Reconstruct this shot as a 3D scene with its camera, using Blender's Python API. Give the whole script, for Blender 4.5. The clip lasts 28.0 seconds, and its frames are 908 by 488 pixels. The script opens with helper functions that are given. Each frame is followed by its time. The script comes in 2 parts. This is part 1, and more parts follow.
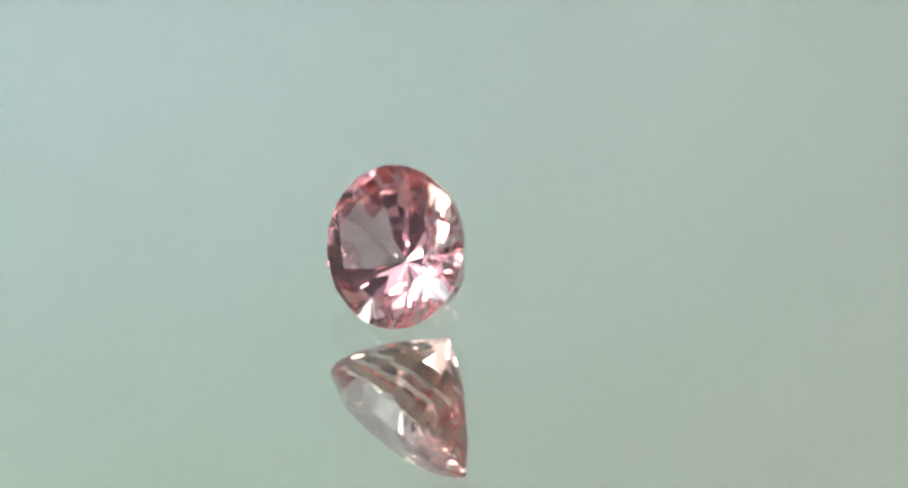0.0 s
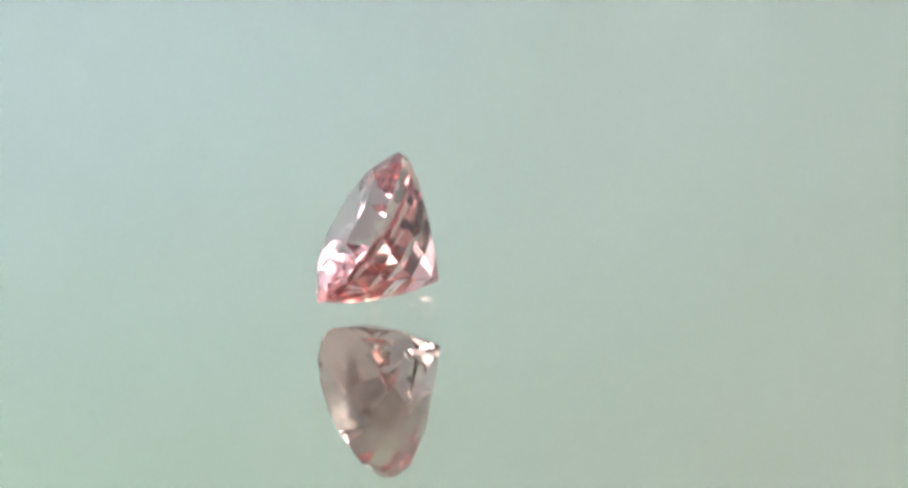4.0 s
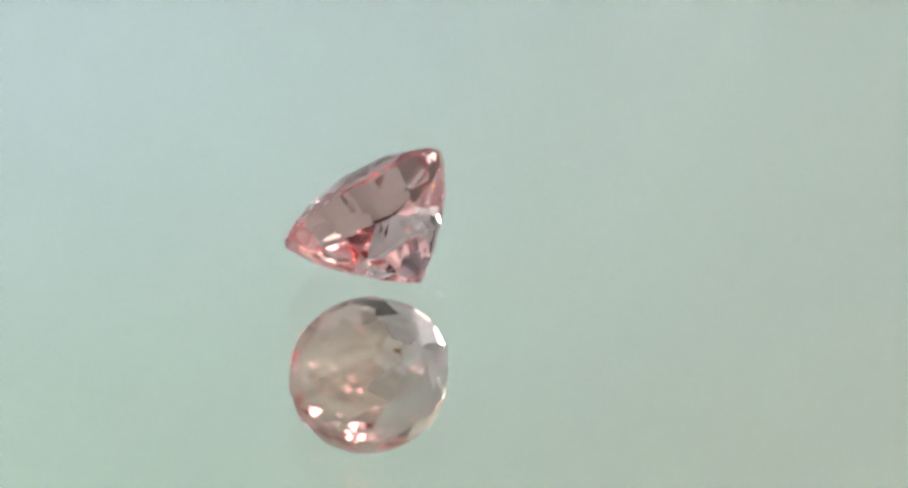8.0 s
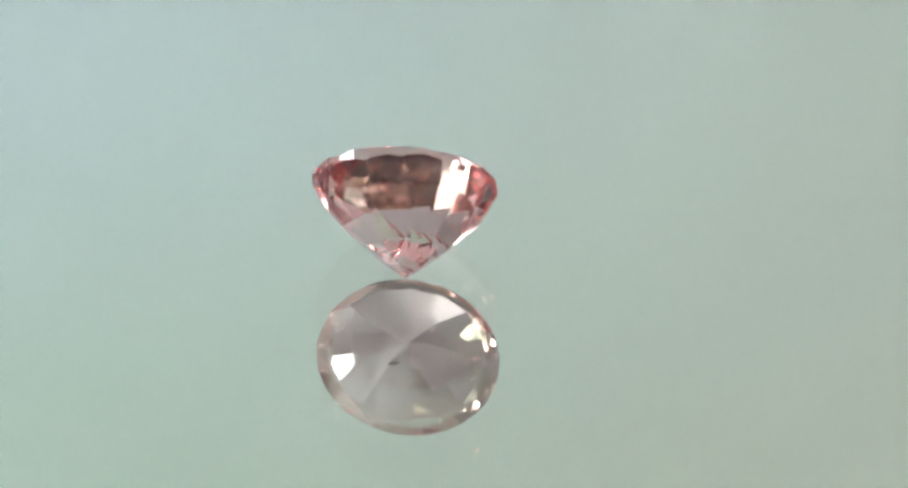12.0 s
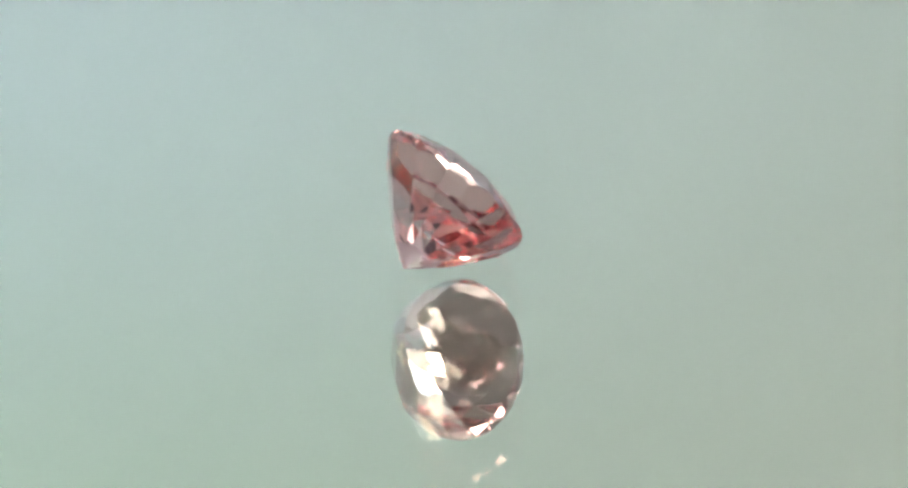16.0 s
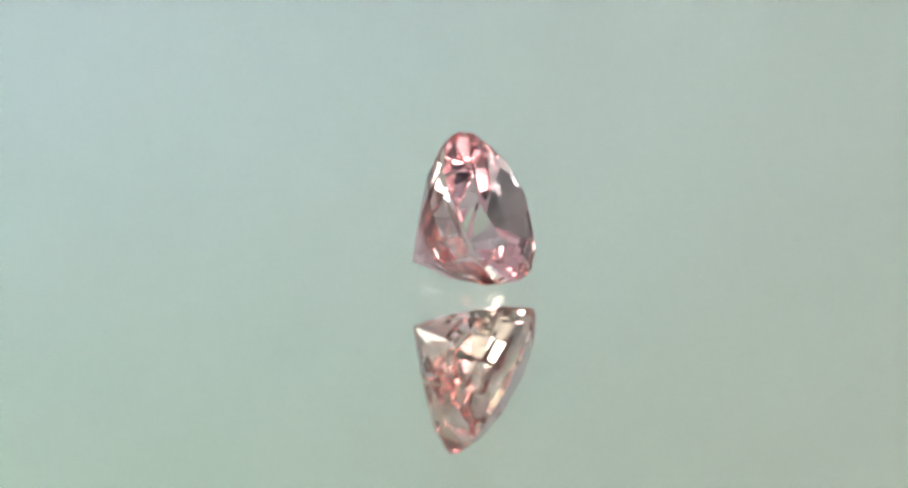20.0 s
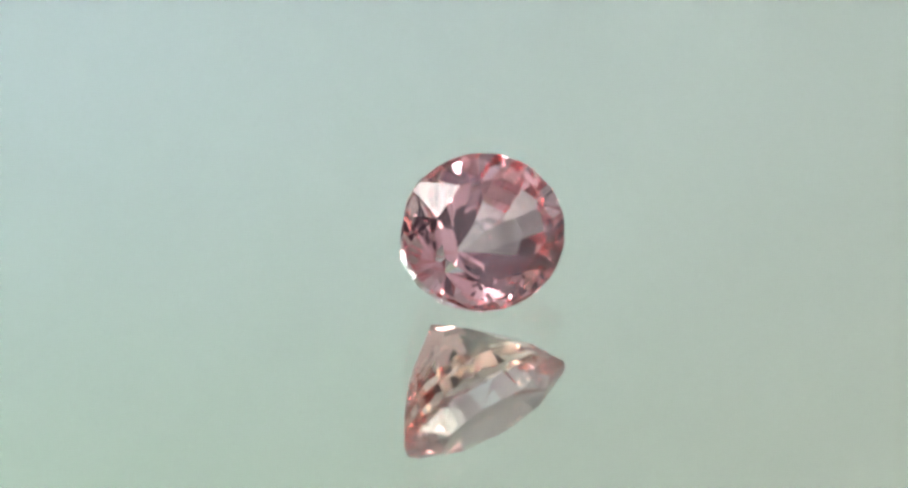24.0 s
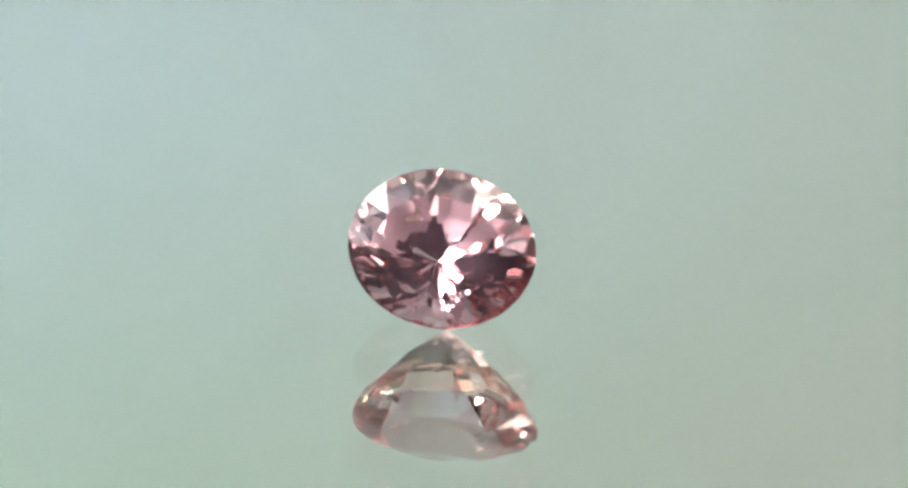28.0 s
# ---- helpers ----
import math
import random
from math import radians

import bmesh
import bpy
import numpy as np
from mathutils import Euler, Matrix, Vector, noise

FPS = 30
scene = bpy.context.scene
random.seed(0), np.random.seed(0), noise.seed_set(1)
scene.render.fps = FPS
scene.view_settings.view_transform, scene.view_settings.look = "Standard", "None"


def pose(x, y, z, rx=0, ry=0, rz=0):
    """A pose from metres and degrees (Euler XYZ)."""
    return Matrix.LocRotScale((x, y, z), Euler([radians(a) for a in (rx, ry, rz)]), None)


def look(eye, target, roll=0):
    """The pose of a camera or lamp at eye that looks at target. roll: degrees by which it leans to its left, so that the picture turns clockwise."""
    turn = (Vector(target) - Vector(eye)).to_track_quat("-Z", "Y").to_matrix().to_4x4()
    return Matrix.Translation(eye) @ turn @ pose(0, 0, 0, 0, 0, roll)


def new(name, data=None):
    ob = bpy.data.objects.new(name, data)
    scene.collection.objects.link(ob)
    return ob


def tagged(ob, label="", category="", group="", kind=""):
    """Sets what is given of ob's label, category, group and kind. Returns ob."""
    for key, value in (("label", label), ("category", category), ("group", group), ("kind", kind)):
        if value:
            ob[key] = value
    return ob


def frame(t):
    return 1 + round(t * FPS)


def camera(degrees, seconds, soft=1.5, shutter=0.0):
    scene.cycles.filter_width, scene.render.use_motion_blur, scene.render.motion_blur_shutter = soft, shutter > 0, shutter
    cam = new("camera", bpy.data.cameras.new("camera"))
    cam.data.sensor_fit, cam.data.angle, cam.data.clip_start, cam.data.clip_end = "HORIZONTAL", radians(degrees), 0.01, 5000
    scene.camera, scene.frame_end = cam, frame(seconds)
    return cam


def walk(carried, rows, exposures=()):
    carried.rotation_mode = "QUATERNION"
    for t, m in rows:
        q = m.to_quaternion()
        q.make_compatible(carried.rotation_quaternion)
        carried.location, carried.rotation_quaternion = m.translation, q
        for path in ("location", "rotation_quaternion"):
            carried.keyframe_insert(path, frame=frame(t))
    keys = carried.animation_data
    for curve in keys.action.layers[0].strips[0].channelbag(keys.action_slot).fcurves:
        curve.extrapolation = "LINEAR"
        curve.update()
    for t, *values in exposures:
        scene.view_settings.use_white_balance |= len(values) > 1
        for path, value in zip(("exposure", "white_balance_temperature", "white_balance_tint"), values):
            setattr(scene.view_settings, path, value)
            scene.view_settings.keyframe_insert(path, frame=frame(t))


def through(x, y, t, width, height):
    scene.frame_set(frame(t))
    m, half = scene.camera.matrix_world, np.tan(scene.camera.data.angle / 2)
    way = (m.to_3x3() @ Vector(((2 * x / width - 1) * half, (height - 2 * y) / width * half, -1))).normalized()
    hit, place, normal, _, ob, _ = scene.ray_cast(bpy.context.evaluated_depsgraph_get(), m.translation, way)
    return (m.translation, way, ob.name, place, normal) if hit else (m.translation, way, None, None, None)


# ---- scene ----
# One pink gemstone on a slowly turning round mirror, in a small room.
U = 7.0e-3 / 326.45            # one working unit, in metres: the stone is 7.0 mm long
TURN = -360.0 / 31.61          # degrees a second, clockwise from above
DIST, TILT_DOWN, ROLL = 11000 * U, radians(30.53), radians(0.837)

# ---- camera ----
cam = camera(8.153, 28.0, soft=2.8)
eye = Vector((0, -DIST * math.cos(TILT_DOWN), DIST * math.sin(TILT_DOWN)))
side, rise = Vector((1, 0, 0)), Vector((0, math.sin(TILT_DOWN), math.cos(TILT_DOWN)))
aim = (side * math.cos(ROLL) - rise * math.sin(ROLL)) * (49.5 * U) + (side * math.sin(ROLL) + rise * math.cos(ROLL)) * (62.9 * U)
walk(cam, [(0.0, look(eye, aim, -0.837)), (28.0, look(eye, aim, -0.837))],
     [(0.0, 0.730), (1.0, 0.745), (2.0, 0.780), (3.0, 0.850), (6.0, 0.865), (8.0, 0.860), (11.0, 0.850), (12.0, 0.760), (13.0, 0.690), (14.5, 0.620), (15.0, 0.645),
      (16.0, 0.760), (18.0, 0.795), (21.0, 0.795), (24.0, 0.850), (25.0, 0.825), (26.0, 0.820), (27.0, 0.790), (28.0, 0.780)])

# ---- world ----
scene.cycles.max_bounces, scene.cycles.glossy_bounces, scene.cycles.transmission_bounces = 32, 24, 24
world = bpy.data.worlds.new("world")
scene.world = world
world.use_nodes = True
wn = world.node_tree
sky = wn.nodes.new("ShaderNodeTexSky")
sky.sky_type, sky.sun_disc, sky.sun_elevation, sky.sun_rotation = "NISHITA", False, radians(40), radians(200)
wn.links.new(sky.outputs[0], wn.nodes["Background"].inputs[0])
wn.nodes["Background"].inputs[1].default_value = 0.1

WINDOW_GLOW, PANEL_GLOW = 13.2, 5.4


# ---- materials ----
def material(name):
    m = bpy.data.materials.new(name)
    m.use_nodes = True
    nodes, links = m.node_tree.nodes, m.node_tree.links
    nodes.remove(nodes["Principled BSDF"])
    return m, nodes, links, nodes["Material Output"]


def paint(name, colour, rough=0.6, second=None, scale=3.0, grain=400.0, bump=0.02):
    """Painted or printed surface: two tones in soft patches, with a fine grain."""
    m, nodes, links, out = material(name)
    b = nodes.new("ShaderNodeBsdfPrincipled")
    b.inputs["Roughness"].default_value = rough
    co = nodes.new("ShaderNodeTexCoord")
    patch, fine = nodes.new("ShaderNodeTexNoise"), nodes.new("ShaderNodeTexNoise")
    patch.inputs["Scale"].default_value, fine.inputs["Scale"].default_value = scale, grain
    mix = nodes.new("ShaderNodeMix")
    mix.data_type = "RGBA"
    mix.inputs["A"].default_value = (*colour, 1)
    mix.inputs["B"].default_value = (*(second or [c * 0.92 for c in colour]), 1)
    bu = nodes.new("ShaderNodeBump")
    bu.inputs["Strength"].default_value, bu.inputs["Distance"].default_value = bump, 0.001
    links.new(co.outputs["Object"], patch.inputs["Vector"])
    links.new(co.outputs["Object"], fine.inputs["Vector"])
    links.new(patch.outputs["Fac"], mix.inputs["Factor"])
    links.new(mix.outputs["Result"], b.inputs["Base Color"])
    links.new(fine.outputs["Fac"], bu.inputs["Height"])
    links.new(bu.outputs["Normal"], b.inputs["Normal"])
    links.new(b.outputs[0], out.inputs["Surface"])
    return m


def glow(name, colour, strength):
    m, nodes, links, out = material(name)
    e = nodes.new("ShaderNodeEmission")
    e.inputs[0].default_value, e.inputs[1].default_value = (*colour, 1), strength
    links.new(e.outputs[0], out.inputs["Surface"])
    return m


def overcast(name, low, high, strength):
    """Bright cloudy sky outside the window: soft patches, dimmer towards the horizon."""
    m, nodes, links, out = material(name)
    e, co, sep = nodes.new("ShaderNodeEmission"), nodes.new("ShaderNodeTexCoord"), nodes.new("ShaderNodeSeparateXYZ")
    cloud, rise_up, mix, power = nodes.new("ShaderNodeTexNoise"), nodes.new("ShaderNodeMapRange"), nodes.new("ShaderNodeMix"), nodes.new("ShaderNodeMath")
    cloud.inputs["Scale"].default_value, cloud.inputs["Detail"].default_value = 2.2, 3.0
    links.new(co.outputs["Object"], cloud.inputs["Vector"])
    links.new(co.outputs["Object"], sep.inputs[0])
    rise_up.inputs["From Min"].default_value, rise_up.inputs["From Max"].default_value = 0.2, 2.0
    rise_up.inputs["To Min"].default_value, rise_up.inputs["To Max"].default_value = 0.85, 1.2
    links.new(sep.outputs["Z"], rise_up.inputs["Value"])
    mix.data_type = "RGBA"
    mix.inputs["A"].default_value, mix.inputs["B"].default_value = (*low, 1), (*high, 1)
    links.new(cloud.outputs["Fac"], mix.inputs["Factor"])
    links.new(mix.outputs["Result"], e.inputs["Color"])
    spread = nodes.new("ShaderNodeMapRange")
    spread.inputs["From Min"].default_value, spread.inputs["From Max"].default_value = 0.3, 0.7
    spread.inputs["To Min"].default_value, spread.inputs["To Max"].default_value = 0.75 * strength, 1.25 * strength
    links.new(cloud.outputs["Fac"], spread.inputs["Value"])
    power.operation = "MULTIPLY"
    links.new(rise_up.outputs[0], power.inputs[0])
    links.new(spread.outputs[0], power.inputs[1])
    links.new(power.outputs[0], e.inputs["Strength"])
    links.new(e.outputs[0], out.inputs["Surface"])
    return m


def fabric(name, colour, through):
    """Thin woven cloth that lets a share of the light through."""
    m, nodes, links, out = material(name)
    front, back, mix = nodes.new("ShaderNodeBsdfDiffuse"), nodes.new("ShaderNodeBsdfTranslucent"), nodes.new("ShaderNodeMixShader")
    co, weave, tone = nodes.new("ShaderNodeTexCoord"), nodes.new("ShaderNodeTexNoise"), nodes.new("ShaderNodeMix")
    weave.inputs["Scale"].default_value, tone.data_type = 160.0, "RGBA"
    tone.inputs["A"].default_value, tone.inputs["B"].default_value = (*colour, 1), (*[c * 0.9 for c in colour], 1)
    links.new(co.outputs["Object"], weave.inputs["Vector"])
    links.new(weave.outputs["Fac"], tone.inputs["Factor"])
    for n in (front, back):
        links.new(tone.outputs["Result"], n.inputs["Color"])
    mix.inputs[0].default_value = through
    links.new(front.outputs[0], mix.inputs[1])
    links.new(back.outputs[0], mix.inputs[2])
    links.new(mix.outputs[0], out.inputs["Surface"])
    return m


def light_graded_sheet(name):
    """An added backdrop, the blurred room's light gradient put into its colour: pale blue below and pale green above,
    greyer to one side.
    """
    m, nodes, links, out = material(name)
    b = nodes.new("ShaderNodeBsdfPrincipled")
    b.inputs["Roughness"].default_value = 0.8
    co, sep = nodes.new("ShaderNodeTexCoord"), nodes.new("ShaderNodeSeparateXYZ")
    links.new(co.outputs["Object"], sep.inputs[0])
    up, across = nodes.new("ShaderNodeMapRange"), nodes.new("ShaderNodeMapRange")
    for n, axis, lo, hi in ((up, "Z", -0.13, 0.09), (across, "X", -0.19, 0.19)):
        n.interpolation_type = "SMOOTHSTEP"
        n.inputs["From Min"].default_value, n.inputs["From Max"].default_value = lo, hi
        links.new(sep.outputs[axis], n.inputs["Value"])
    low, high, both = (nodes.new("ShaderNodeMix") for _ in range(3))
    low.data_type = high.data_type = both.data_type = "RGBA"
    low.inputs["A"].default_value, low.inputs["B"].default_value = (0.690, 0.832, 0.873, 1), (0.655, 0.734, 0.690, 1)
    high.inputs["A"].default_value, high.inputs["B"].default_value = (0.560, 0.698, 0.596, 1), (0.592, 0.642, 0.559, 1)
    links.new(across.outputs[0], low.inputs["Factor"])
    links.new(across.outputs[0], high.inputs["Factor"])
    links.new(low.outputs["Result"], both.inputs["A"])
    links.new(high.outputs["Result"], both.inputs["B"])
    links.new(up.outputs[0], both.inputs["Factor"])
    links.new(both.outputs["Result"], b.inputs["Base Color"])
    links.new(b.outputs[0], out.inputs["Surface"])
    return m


def clear(name, colour, ior):
    m, nodes, links, out = material(name)
    g = nodes.new("ShaderNodeBsdfGlass")
    g.inputs["Color"].default_value, g.inputs["Roughness"].default_value, g.inputs["IOR"].default_value = (*colour, 1), 0.0, ior
    links.new(g.outputs[0], out.inputs["Surface"])
    return m


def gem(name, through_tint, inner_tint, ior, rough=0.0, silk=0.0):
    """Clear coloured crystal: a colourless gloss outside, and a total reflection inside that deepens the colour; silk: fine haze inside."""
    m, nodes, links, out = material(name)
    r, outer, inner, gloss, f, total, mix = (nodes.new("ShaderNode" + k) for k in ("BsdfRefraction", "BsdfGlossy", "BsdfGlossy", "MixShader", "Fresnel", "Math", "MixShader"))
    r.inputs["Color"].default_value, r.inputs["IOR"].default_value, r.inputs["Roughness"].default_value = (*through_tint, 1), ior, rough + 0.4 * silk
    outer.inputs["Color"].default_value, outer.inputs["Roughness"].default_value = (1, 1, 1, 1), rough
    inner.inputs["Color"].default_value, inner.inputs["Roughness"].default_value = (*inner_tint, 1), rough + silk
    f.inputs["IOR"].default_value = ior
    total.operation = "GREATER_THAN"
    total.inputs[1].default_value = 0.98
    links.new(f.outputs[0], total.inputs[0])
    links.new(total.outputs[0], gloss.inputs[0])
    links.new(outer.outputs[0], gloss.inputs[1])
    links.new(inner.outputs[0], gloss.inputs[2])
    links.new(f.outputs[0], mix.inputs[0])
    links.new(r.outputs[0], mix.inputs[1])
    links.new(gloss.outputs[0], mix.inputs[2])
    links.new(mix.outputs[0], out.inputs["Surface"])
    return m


def silver(name, colour):
    m, nodes, links, out = material(name)
    g = nodes.new("ShaderNodeBsdfGlossy")
    g.inputs["Color"].default_value, g.inputs["Roughness"].default_value = (*colour, 1), 0.0
    links.new(g.outputs[0], out.inputs["Surface"])
    return m


WALL = paint("wall_paint", (0.56, 0.552, 0.572))
# near-black colour stands in for the unlit side of the room behind the camera
DIM_SIDE_WALL = paint("dim_side_wall", (0.042, 0.036, 0.052))
CEIL = paint("ceiling_paint", (0.76, 0.755, 0.775))
FLOOR = paint("floor_boards", (0.10, 0.08, 0.06), 0.5)
TABLE = paint("table_laminate", (0.06, 0.06, 0.065), 0.45)
FRAME = paint("white_frame", (0.75, 0.75, 0.74), 0.4)
SHEET = light_graded_sheet("painted_light_grade")
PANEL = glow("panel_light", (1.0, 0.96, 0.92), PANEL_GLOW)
DAY = overcast("daylight", (0.885, 0.935, 0.98), (0.915, 0.94, 1.0), WINDOW_GLOW)
BLIND = fabric("light_dimming_fabric", (0.80, 0.80, 0.80), 0.40)
FLOAT_GLASS = clear("float_glass", (0.963, 0.982, 0.932), 1.52)
SILVER = silver("mirror_silver", (0.92, 0.92, 0.91))
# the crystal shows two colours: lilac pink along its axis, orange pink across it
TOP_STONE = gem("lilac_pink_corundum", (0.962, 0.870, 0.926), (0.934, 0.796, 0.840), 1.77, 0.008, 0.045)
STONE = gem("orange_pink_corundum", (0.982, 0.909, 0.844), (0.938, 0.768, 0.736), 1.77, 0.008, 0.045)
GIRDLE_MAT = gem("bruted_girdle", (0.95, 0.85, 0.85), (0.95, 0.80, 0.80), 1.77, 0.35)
DUST = paint("grey_lint", (0.30, 0.28, 0.26), 0.9)


# ---- mesh helpers ----
def part(name, bm, mat, parent=None, label=""):
    me = bpy.data.meshes.new(name)
    bm.to_mesh(me)
    bm.free()
    me.materials.append(mat)
    ob = new(name, me)
    ob.parent = parent
    if label:
        ob["label"] = label
    return ob


def box(lo, hi, bevel=0.0):
    bm = bmesh.new()
    bmesh.ops.create_cube(bm, size=1.0)
    for v in bm.verts:
        v.co = Vector([lo[i] + (hi[i] - lo[i]) * (v.co[i] + 0.5) for i in range(3)])
    if bevel:
        bmesh.ops.bevel(bm, geom=bm.edges[:], offset=bevel, segments=2, affect="EDGES", profile=0.7)
    return bm


def lathe(profile, steps=128):
    """A solid turned about z from (radius, height) pairs; a radius of 0 closes it."""
    bm = bmesh.new()
    rings = []
    for r, z in profile:
        if r == 0:
            rings.append([bm.verts.new((0, 0, z))])
        else:
            rings.append([bm.verts.new((r * math.cos(2 * math.pi * k / steps), r * math.sin(2 * math.pi * k / steps), z)) for k in range(steps)])
    for a, b in zip(rings, rings[1:]):
        for k in range(steps):
            j = (k + 1) % steps
            quad = [a[k % len(a)], a[j % len(a)], b[j % len(b)], b[k % len(b)]]
            quad = [v for i, v in enumerate(quad) if v not in quad[:i]]
            if len(quad) > 2:
                bm.faces.new(quad)
    bmesh.ops.recalc_face_normals(bm, faces=bm.faces[:])
    return bm


# ---- the room ----
X0, X1, Y0, Y1, Z0, Z1 = -1.5, 1.5, -1.7, 1.5, -0.80, 2.20
tagged(part("floor", box((X0 - .1, Y0 - .1, Z0 - .1), (X1 + .1, Y1 + .1, Z0)), FLOOR), "dark brown wooden floor of a small room", "floor", kind="structure")
tagged(part("ceiling", box((X0 - .1, Y0 - .1, Z1), (X1 + .1, Y1 + .1, Z1 + .1)), CEIL), "plain white painted ceiling", "ceiling", kind="structure")
tagged(part("wall_north", box((X0 - .1, Y1, Z0), (X1 + .1, Y1 + .1, Z1)), WALL), "plain pale painted wall behind the table", "wall", kind="structure")
tagged(part("wall_south", box((X0 - .1, Y0 - .1, Z0), (X1 + .1, Y0, Z1)), DIM_SIDE_WALL), "plain unseen wall, coloured dark for the dim side behind the camera", "wall", kind="structure")
tagged(part("wall_east", box((X1, Y0, Z0), (X1 + .1, Y1, Z1)), WALL), "plain pale painted wall", "wall", kind="structure")
# west wall with a window opening
WY0, WY1, WZ0, WZ1 = -1.49, 0.30, 0.58, 2.04
west = bmesh.new()
for lo, hi in (((X0 - .1, Y0, Z0), (X0, WY0, Z1)), ((X0 - .1, WY1, Z0), (X0, Y1, Z1)), ((X0 - .1, WY0, Z0), (X0, WY1, WZ0)), ((X0 - .1, WY0, WZ1), (X0, WY1, Z1))):
    piece = box(lo, hi)
    tmp = bpy.data.meshes.new("tmp")
    piece.to_mesh(tmp)
    piece.free()
    west.from_mesh(tmp)
    bpy.data.meshes.remove(tmp)
tagged(part("wall_west", west, WALL), "plain pale painted wall with one window", "wall", kind="structure")
window = tagged(new("window_1"), "white framed window with bright overcast daylight behind", "window", kind="structure")
for lo, hi in (((X0 - .08, WY0, WZ0), (X0 - .03, WY0 + .05, WZ1)), ((X0 - .08, WY1 - .05, WZ0), (X0 - .03, WY1, WZ1)),
               ((X0 - .08, WY0 + .05, WZ0), (X0 - .03, WY1 - .05, WZ0 + .05)), ((X0 - .08, WY0 + .05, WZ1 - .05), (X0 - .03, WY1 - .05, WZ1)),
               ((X0 - .08, -.615, WZ0 + .05), (X0 - .03, -.575, WZ1 - .05))):
    part("window_frame", box(lo, hi, 0.004), FRAME, window)
tagged(part("backdrop", box((X0 - .14, WY0 - .1, WZ0 - .1), (X0 - .12, WY1 + .1, WZ1 + .1)), DAY), "bright overcast sky outside the window", "sky", kind="structure")

# unseen pale roller blind, added to dim the window's middle and leave a bright strip on either side
blind = tagged(new("light_dimming_blind"), "unseen pale translucent roller blind, added to dim the middle of the window", "blind")
blind.location = (X0 + 0.03, -0.505, WZ1 + 0.06)
part("fabric", box((-0.001, -0.505, -1.60), (0.001, 0.505, 0)), BLIND, blind, "pale translucent fabric")
roll = lathe([(0, -0.53), (0.022, -0.53), (0.022, 0.53), (0, 0.53)], 24)
roll.transform(pose(0, 0, 0, 90))
part("roller", roll, FRAME, blind, "white roller tube")
part("bottom_bar", box((-0.008, -0.505, -1.625), (0.008, 0.505, -1.60), 0.002), FRAME, blind)


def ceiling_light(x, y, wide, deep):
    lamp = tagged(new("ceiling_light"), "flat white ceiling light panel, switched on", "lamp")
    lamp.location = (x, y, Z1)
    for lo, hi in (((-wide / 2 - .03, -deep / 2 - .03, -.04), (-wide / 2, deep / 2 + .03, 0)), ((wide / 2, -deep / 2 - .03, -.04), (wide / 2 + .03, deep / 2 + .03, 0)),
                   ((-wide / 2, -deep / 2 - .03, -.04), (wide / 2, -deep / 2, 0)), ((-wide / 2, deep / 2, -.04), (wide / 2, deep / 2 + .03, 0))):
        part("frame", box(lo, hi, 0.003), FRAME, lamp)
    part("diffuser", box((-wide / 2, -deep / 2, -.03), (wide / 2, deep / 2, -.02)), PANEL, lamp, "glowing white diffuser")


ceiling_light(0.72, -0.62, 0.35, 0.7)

# added sheet on the far wall with its light gradient painted in, seen only in the mirror
sheet = tagged(part("added_backdrop_sheet", box((-0.6, -0.004, -0.45), (0.6, 0.0, 0.45)), SHEET), "sheet added on the wall, soft light gradient painted in from pale blue to pale green", "backdrop", kind="structure")
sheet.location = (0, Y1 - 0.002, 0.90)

# the table
table = tagged(new("table"), "dark laminate table under the round mirror", "table")
table.location = (0, 0, -0.0125)
part("tabletop", box((-0.6, -0.4, -0.03), (0.6, 0.4, 0), 0.003), TABLE, table)
for sx in (-1, 1):
    for sy in (-1, 1):
        part("leg", box((sx * 0.55 - .025, sy * 0.35 - .025, -0.7875), (sx * 0.55 + .025, sy * 0.35 + .025, -0.03)), TABLE, table)

# ---- the turning mirror ----
THICK = 2.46e-3
mirror = tagged(new("round_mirror"), "round clear glass mirror turning slowly on the table", "mirror")
part("glass", lathe([(0, 0), (0.0597, 0), (0.06, -0.0003), (0.06, -THICK + 0.0003), (0.0597, -THICK), (0, -THICK)], 192), FLOAT_GLASS, mirror, "clear float glass with a polished edge")
part("silvering", lathe([(0, -THICK + 1e-5), (0.0594, -THICK + 1e-5), (0.0594, -THICK - 1e-4), (0, -THICK - 1e-4)], 192), SILVER, mirror, "bright silvered back")
part("turntable_plate", lathe([(0, -THICK - 1.2e-4), (0.058, -THICK - 1.2e-4), (0.058, -0.0125), (0, -0.0125)], 128), TABLE, mirror, "dark turntable plate under the mirror")


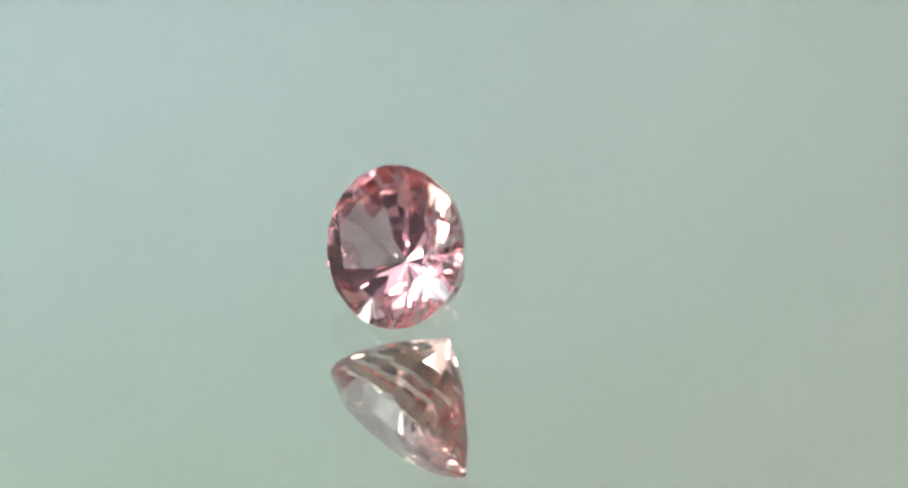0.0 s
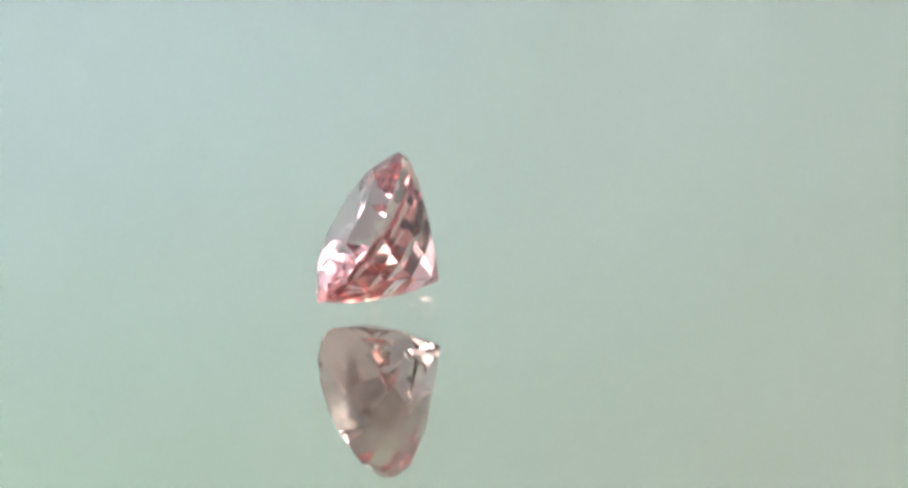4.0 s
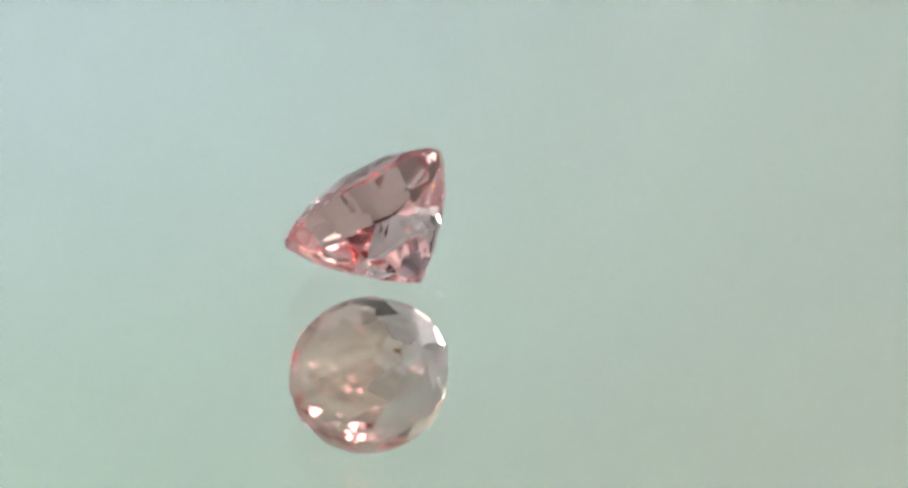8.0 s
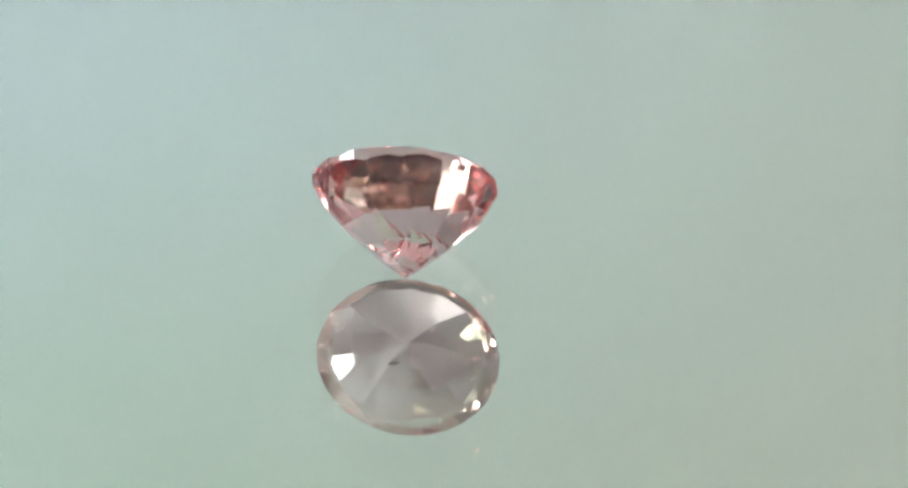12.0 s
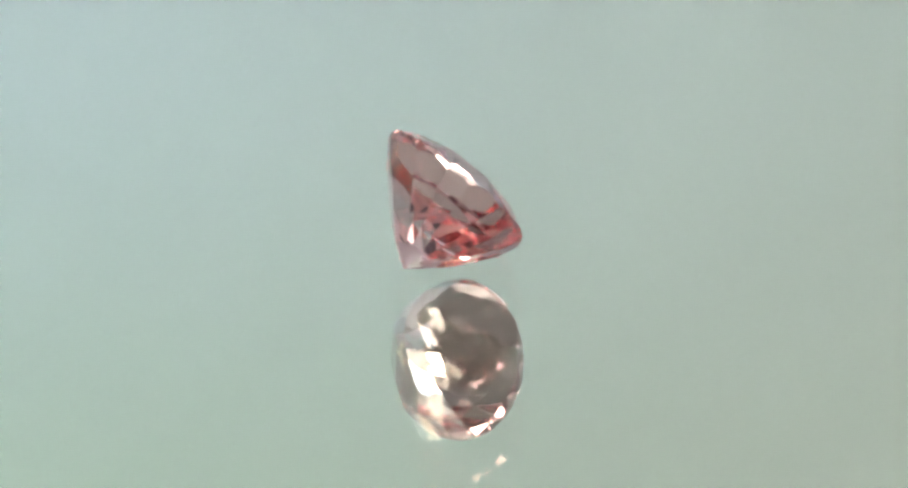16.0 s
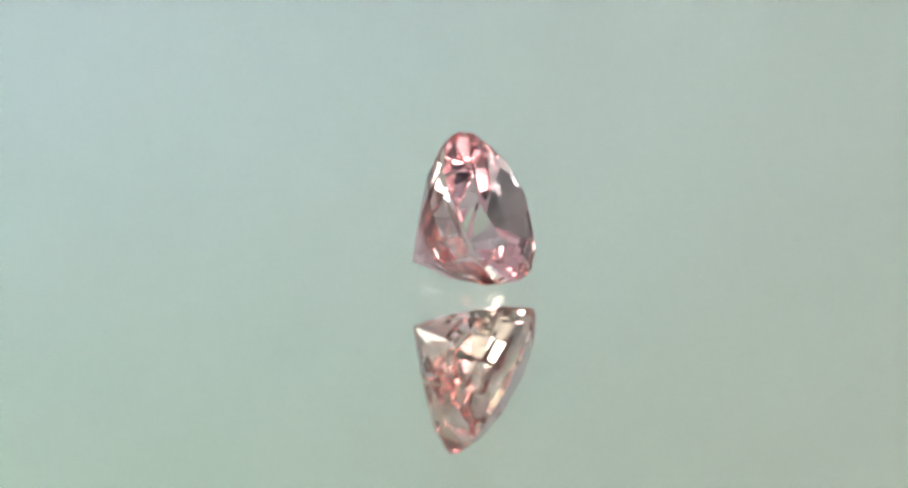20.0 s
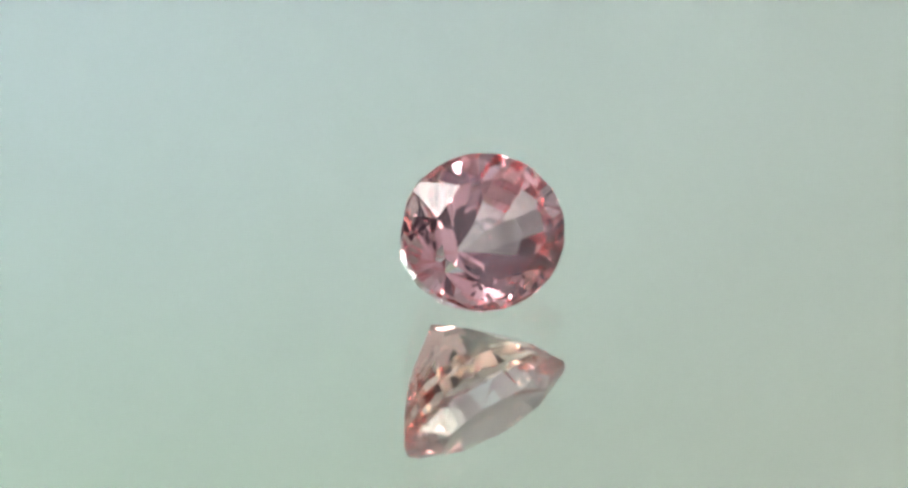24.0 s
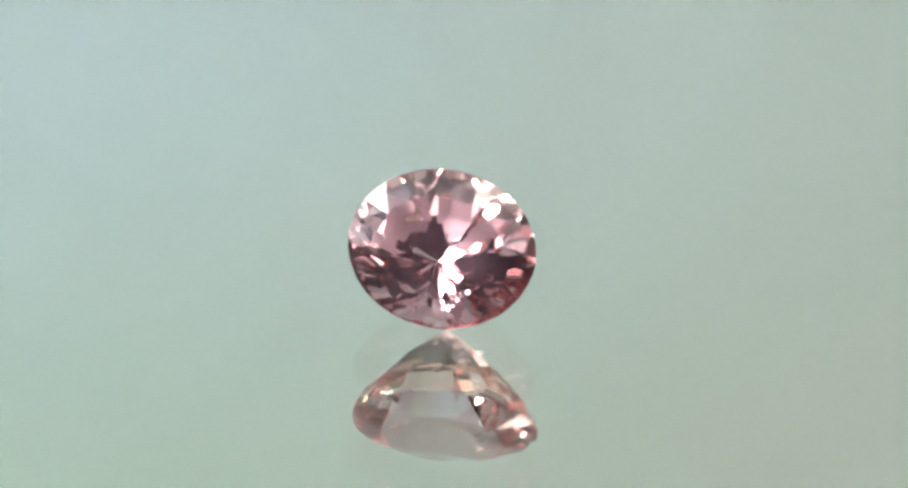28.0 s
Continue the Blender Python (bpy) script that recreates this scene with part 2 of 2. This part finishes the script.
# ---- the stone ----
def polyhedron(planes):
    """The convex solid inside planes (normal, distance), as points and outward faces."""
    n, d = np.array([p[0] for p in planes], float), np.array([p[1] for p in planes], float)
    length = np.linalg.norm(n, axis=1)
    n, d = n / length[:, None], d / length
    count = len(n)
    i, j, k = np.array([(a, b, c) for a in range(count) for b in range(a + 1, count) for c in range(b + 1, count)]).T
    bc, ca, ab = np.cross(n[j], n[k]), np.cross(n[k], n[i]), np.cross(n[i], n[j])
    det = (n[i] * bc).sum(1)
    good = abs(det) > 1e-6
    p = (d[i, None] * bc + d[j, None] * ca + d[k, None] * ab)[good] / det[good, None]
    p = p[(abs(p) < 3).all(1)]
    p = p[((p @ n.T) <= d + 1e-6).all(1)]
    p = np.unique(np.round(p, 5), axis=0)
    keep, faces = [], []
    for q in p:
        if not any(np.linalg.norm(q - r) < 2e-4 for r in keep):
            keep.append(q)
    p = np.array(keep)
    for normal, dist in zip(n, d):
        on = np.where(abs(p @ normal - dist) < 3e-4)[0]
        if len(on) < 3:
            continue
        mid = p[on].mean(0)
        ax = np.cross(normal, (0, 0, 1) if abs(normal[2]) < 0.9 else (1, 0, 0))
        ax /= np.linalg.norm(ax)
        ay = np.cross(normal, ax)
        faces.append(on[np.argsort(np.arctan2((p[on] - mid) @ ay, (p[on] - mid) @ ax))])
    return p, faces


HALF_W, HALF_L, CROWN, PAVILION = 135.1, 162.5, 26.0, 164.2
CULET_X, CULET_Y = -21.37, 13.0


# step facets of the pavilion, cut by hand and none quite true: the way each faces (degrees), its slope and its reach from the axis
RIM_ROW = (
    (245.3, 0.543, 0.9743), (258.6, 0.518, 0.9873), (281.3, 0.538, 1.0012), (301.3, 0.619, 1.0202), (319.0, 0.757, 1.0539), (329.7, 0.771, 1.0683),
    (359.2, 0.663, 1.0614), (22.0, 0.613, 1.0399), (45.1, 0.637, 1.0429), (67.9, 0.572, 1.0045), (79.3, 0.645, 1.0279), (108.9, 0.620, 1.0392),
    (129.7, 0.628, 1.0431), (154.0, 0.622, 1.0312), (176.0, 0.622, 1.0214), (198.0, 0.622, 1.0214), (225.4, 0.633, 0.9980))
UPPER_ROW = (
    (247.1, 0.842, 1.0586), (265.3, 0.921, 1.1150), (272.3, 0.968, 1.1416), (300.2, 0.892, 1.1009), (318.1, 0.956, 1.1074), (336.4, 1.016, 1.1562),
    (353.0, 1.093, 1.1863), (24.6, 0.987, 1.1619), (46.0, 0.978, 1.1505), (65.7, 0.945, 1.1252), (82.0, 0.887, 1.1074), (107.5, 0.946, 1.1383),
    (126.5, 0.962, 1.1341), (154.0, 0.930, 1.1251), (176.0, 0.930, 1.1217), (200.0, 0.930, 1.1217), (226.3, 0.923, 1.0896))
LOWER_ROW = (
    (248.3, 1.033, 1.1672), (266.2, 1.090, 1.2064), (271.1, 1.095, 1.2108), (318.2, 1.056, 1.1677), (348.1, 1.096, 1.1864), (7.8, 1.131, 1.2370),
    (29.7, 1.165, 1.2625), (44.7, 1.178, 1.2676), (64.6, 1.077, 1.2013), (79.5, 1.086, 1.2138), (121.9, 1.139, 1.2346), (156.0, 1.200, 1.3052),
    (177.0, 1.132, 1.2355), (202.0, 1.132, 1.2355), (227.1, 1.038, 1.1638))
POINT_ROW = (
    (266.9, 1.267, 1.3394), (292.1, 1.267, 1.3635), (318.7, 1.355, 1.4164), (344.8, 1.220, 1.2921), (351.7, 1.142, 1.2242), (34.5, 1.276, 1.3527),
    (45.9, 1.267, 1.3429), (74.6, 1.394, 1.4721), (100.8, 1.339, 1.4153), (127.9, 1.271, 1.3474), (160.0, 1.290, 1.3653), (192.0, 1.271, 1.3349),
    (225.0, 1.267, 1.3450))


def stone_mesh():
    """Oval mixed cut: stars and halves round the table above; four rows of step facets below."""
    planes = [((0, 0, 1), 1.0)]
    cut = random.Random(7)     # hand-cut facets, none quite true

    def ring(count, start, turn, r0, run, uneven=0.4):
        """Crown facets that leave the girdle at radius r0; run: how far the radius shrinks up to the table."""
        for k in range(count):
            a = radians(start + turn + 360 * k / count + uneven * cut.uniform(-2, 2))
            tip, out = run * (1 + uneven * cut.uniform(-0.04, 0.04)), r0 * (1 + uneven * cut.uniform(-0.006, 0.006))
            planes.append(((math.cos(a), math.sin(a), tip), out))

    ring(8, 20.0, 22.5, 1.0, 0.372)          # stars: from an edge of the table out to the girdle
    ring(8, 20.0, 11.25, 0.995, 0.328)       # halves on either side of each table corner
    ring(8, 20.0, -11.25, 0.995, 0.328)
    ring(32, 0.0, 5.625, 1.0, 0.0, 0.0)      # girdle
    for row in (RIM_ROW, UPPER_ROW, LOWER_ROW, POINT_ROW):
        for facing, slope, reach in row:
            a = radians(facing)
            planes.append(((math.cos(a), math.sin(a), -slope), reach))
    pts, faces = polyhedron(planes)
    verts = []
    for x, y, z in pts:
        tall, u = (CROWN, 0.0) if z >= -0.0101 else (PAVILION, -z)
        verts.append(Vector((x * HALF_W + CULET_X * u, y * HALF_L + CULET_Y * u, z * tall)))
    lean = Matrix.Scale(U, 4) @ pose(0, 0, 0, 0, 0, -50.444) @ pose(0, 0, 0, 57.195) @ pose(0, 0, 0, 0, 0, 82.613)
    verts = [lean @ v for v in verts]
    low = min(v.z for v in verts)
    verts = [v - Vector((0, 0, low)) for v in verts]
    shells = {"table_facet": bmesh.new(), "crown": bmesh.new(), "girdle": bmesh.new(), "pavilion": bmesh.new()}
    for f in faces:
        z = pts[f][:, 2]
        band = "girdle" if z.max() < 0.01 and z.min() > -0.06 and np.ptp(np.hypot(*pts[f][:, :2].T)) < 0.01 else "table_facet" if z.min() > 0.98 else "crown" if z.mean() > 0 else "pavilion"
        bm = shells[band]
        bm.faces.new([bm.verts.new(verts[i]) for i in f])
    for bm in shells.values():
        bmesh.ops.remove_doubles(bm, verts=bm.verts[:], dist=1e-8)
    return shells


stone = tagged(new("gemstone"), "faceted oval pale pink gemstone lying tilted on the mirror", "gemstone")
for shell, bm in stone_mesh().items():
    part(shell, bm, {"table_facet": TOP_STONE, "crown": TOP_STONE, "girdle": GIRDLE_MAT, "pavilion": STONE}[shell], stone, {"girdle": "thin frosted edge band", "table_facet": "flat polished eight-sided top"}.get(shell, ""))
STONE_AT = Vector((-53.10 * U, -105.19 * U, 2e-6))


# ---- dust on the mirror ----
def speck(radius, turn, length, wide, high, spin):
    """A rounded crumb or a bent thread of lint."""
    bm = bmesh.new()
    steps, sides = 6, 6
    rings = []
    for i in range(steps + 1):
        w = i / steps
        girth = math.sqrt(max(0.02, 1 - (2 * w - 1) ** 2))
        bend = 0.25 * length * (w - 0.5) ** 2
        rings.append([bm.verts.new(((w - 0.5) * length, bend + wide * girth * 0.5 * math.cos(2 * math.pi * k / sides),
                                    high * 0.5 + high * 0.5 * girth * math.sin(2 * math.pi * k / sides))) for k in range(sides)])
    for a, b in zip(rings, rings[1:]):
        for k in range(sides):
            bm.faces.new((a[k], a[(k + 1) % sides], b[(k + 1) % sides], b[k]))
    bm.faces.new(rings[0][::-1])
    bm.faces.new(rings[-1])
    bm.transform(pose(radius * math.cos(radians(turn)) * U, radius * math.sin(radians(turn)) * U, 0, 0, 0, spin) @ Matrix.Scale(U, 4))
    ob = part("dust_speck", bm, DUST, mirror, "tiny grey speck of dust")
    return ob


speck(702.9, 32.3, 5, 3, 1.5, 20)
speck(690, 34.3, 13, 0.9, 0.8, 70)
speck(697, 44.7, 4, 2, 1.0, 50)
speck(567, 39.5, 6, 0.9, 0.7, 100)
speck(544, 30.0, 4, 1.6, 0.8, 10)


# ---- what moves ----
def motions():
    times = [0.5 * k for k in range(57)]
    walk(mirror, [(t, pose(0, 0, 0, 0, 0, TURN * t)) for t in times])
    walk(stone, [(t, pose(0, 0, 0, 0, 0, TURN * t) @ Matrix.Translation(STONE_AT)) for t in times])


motions()
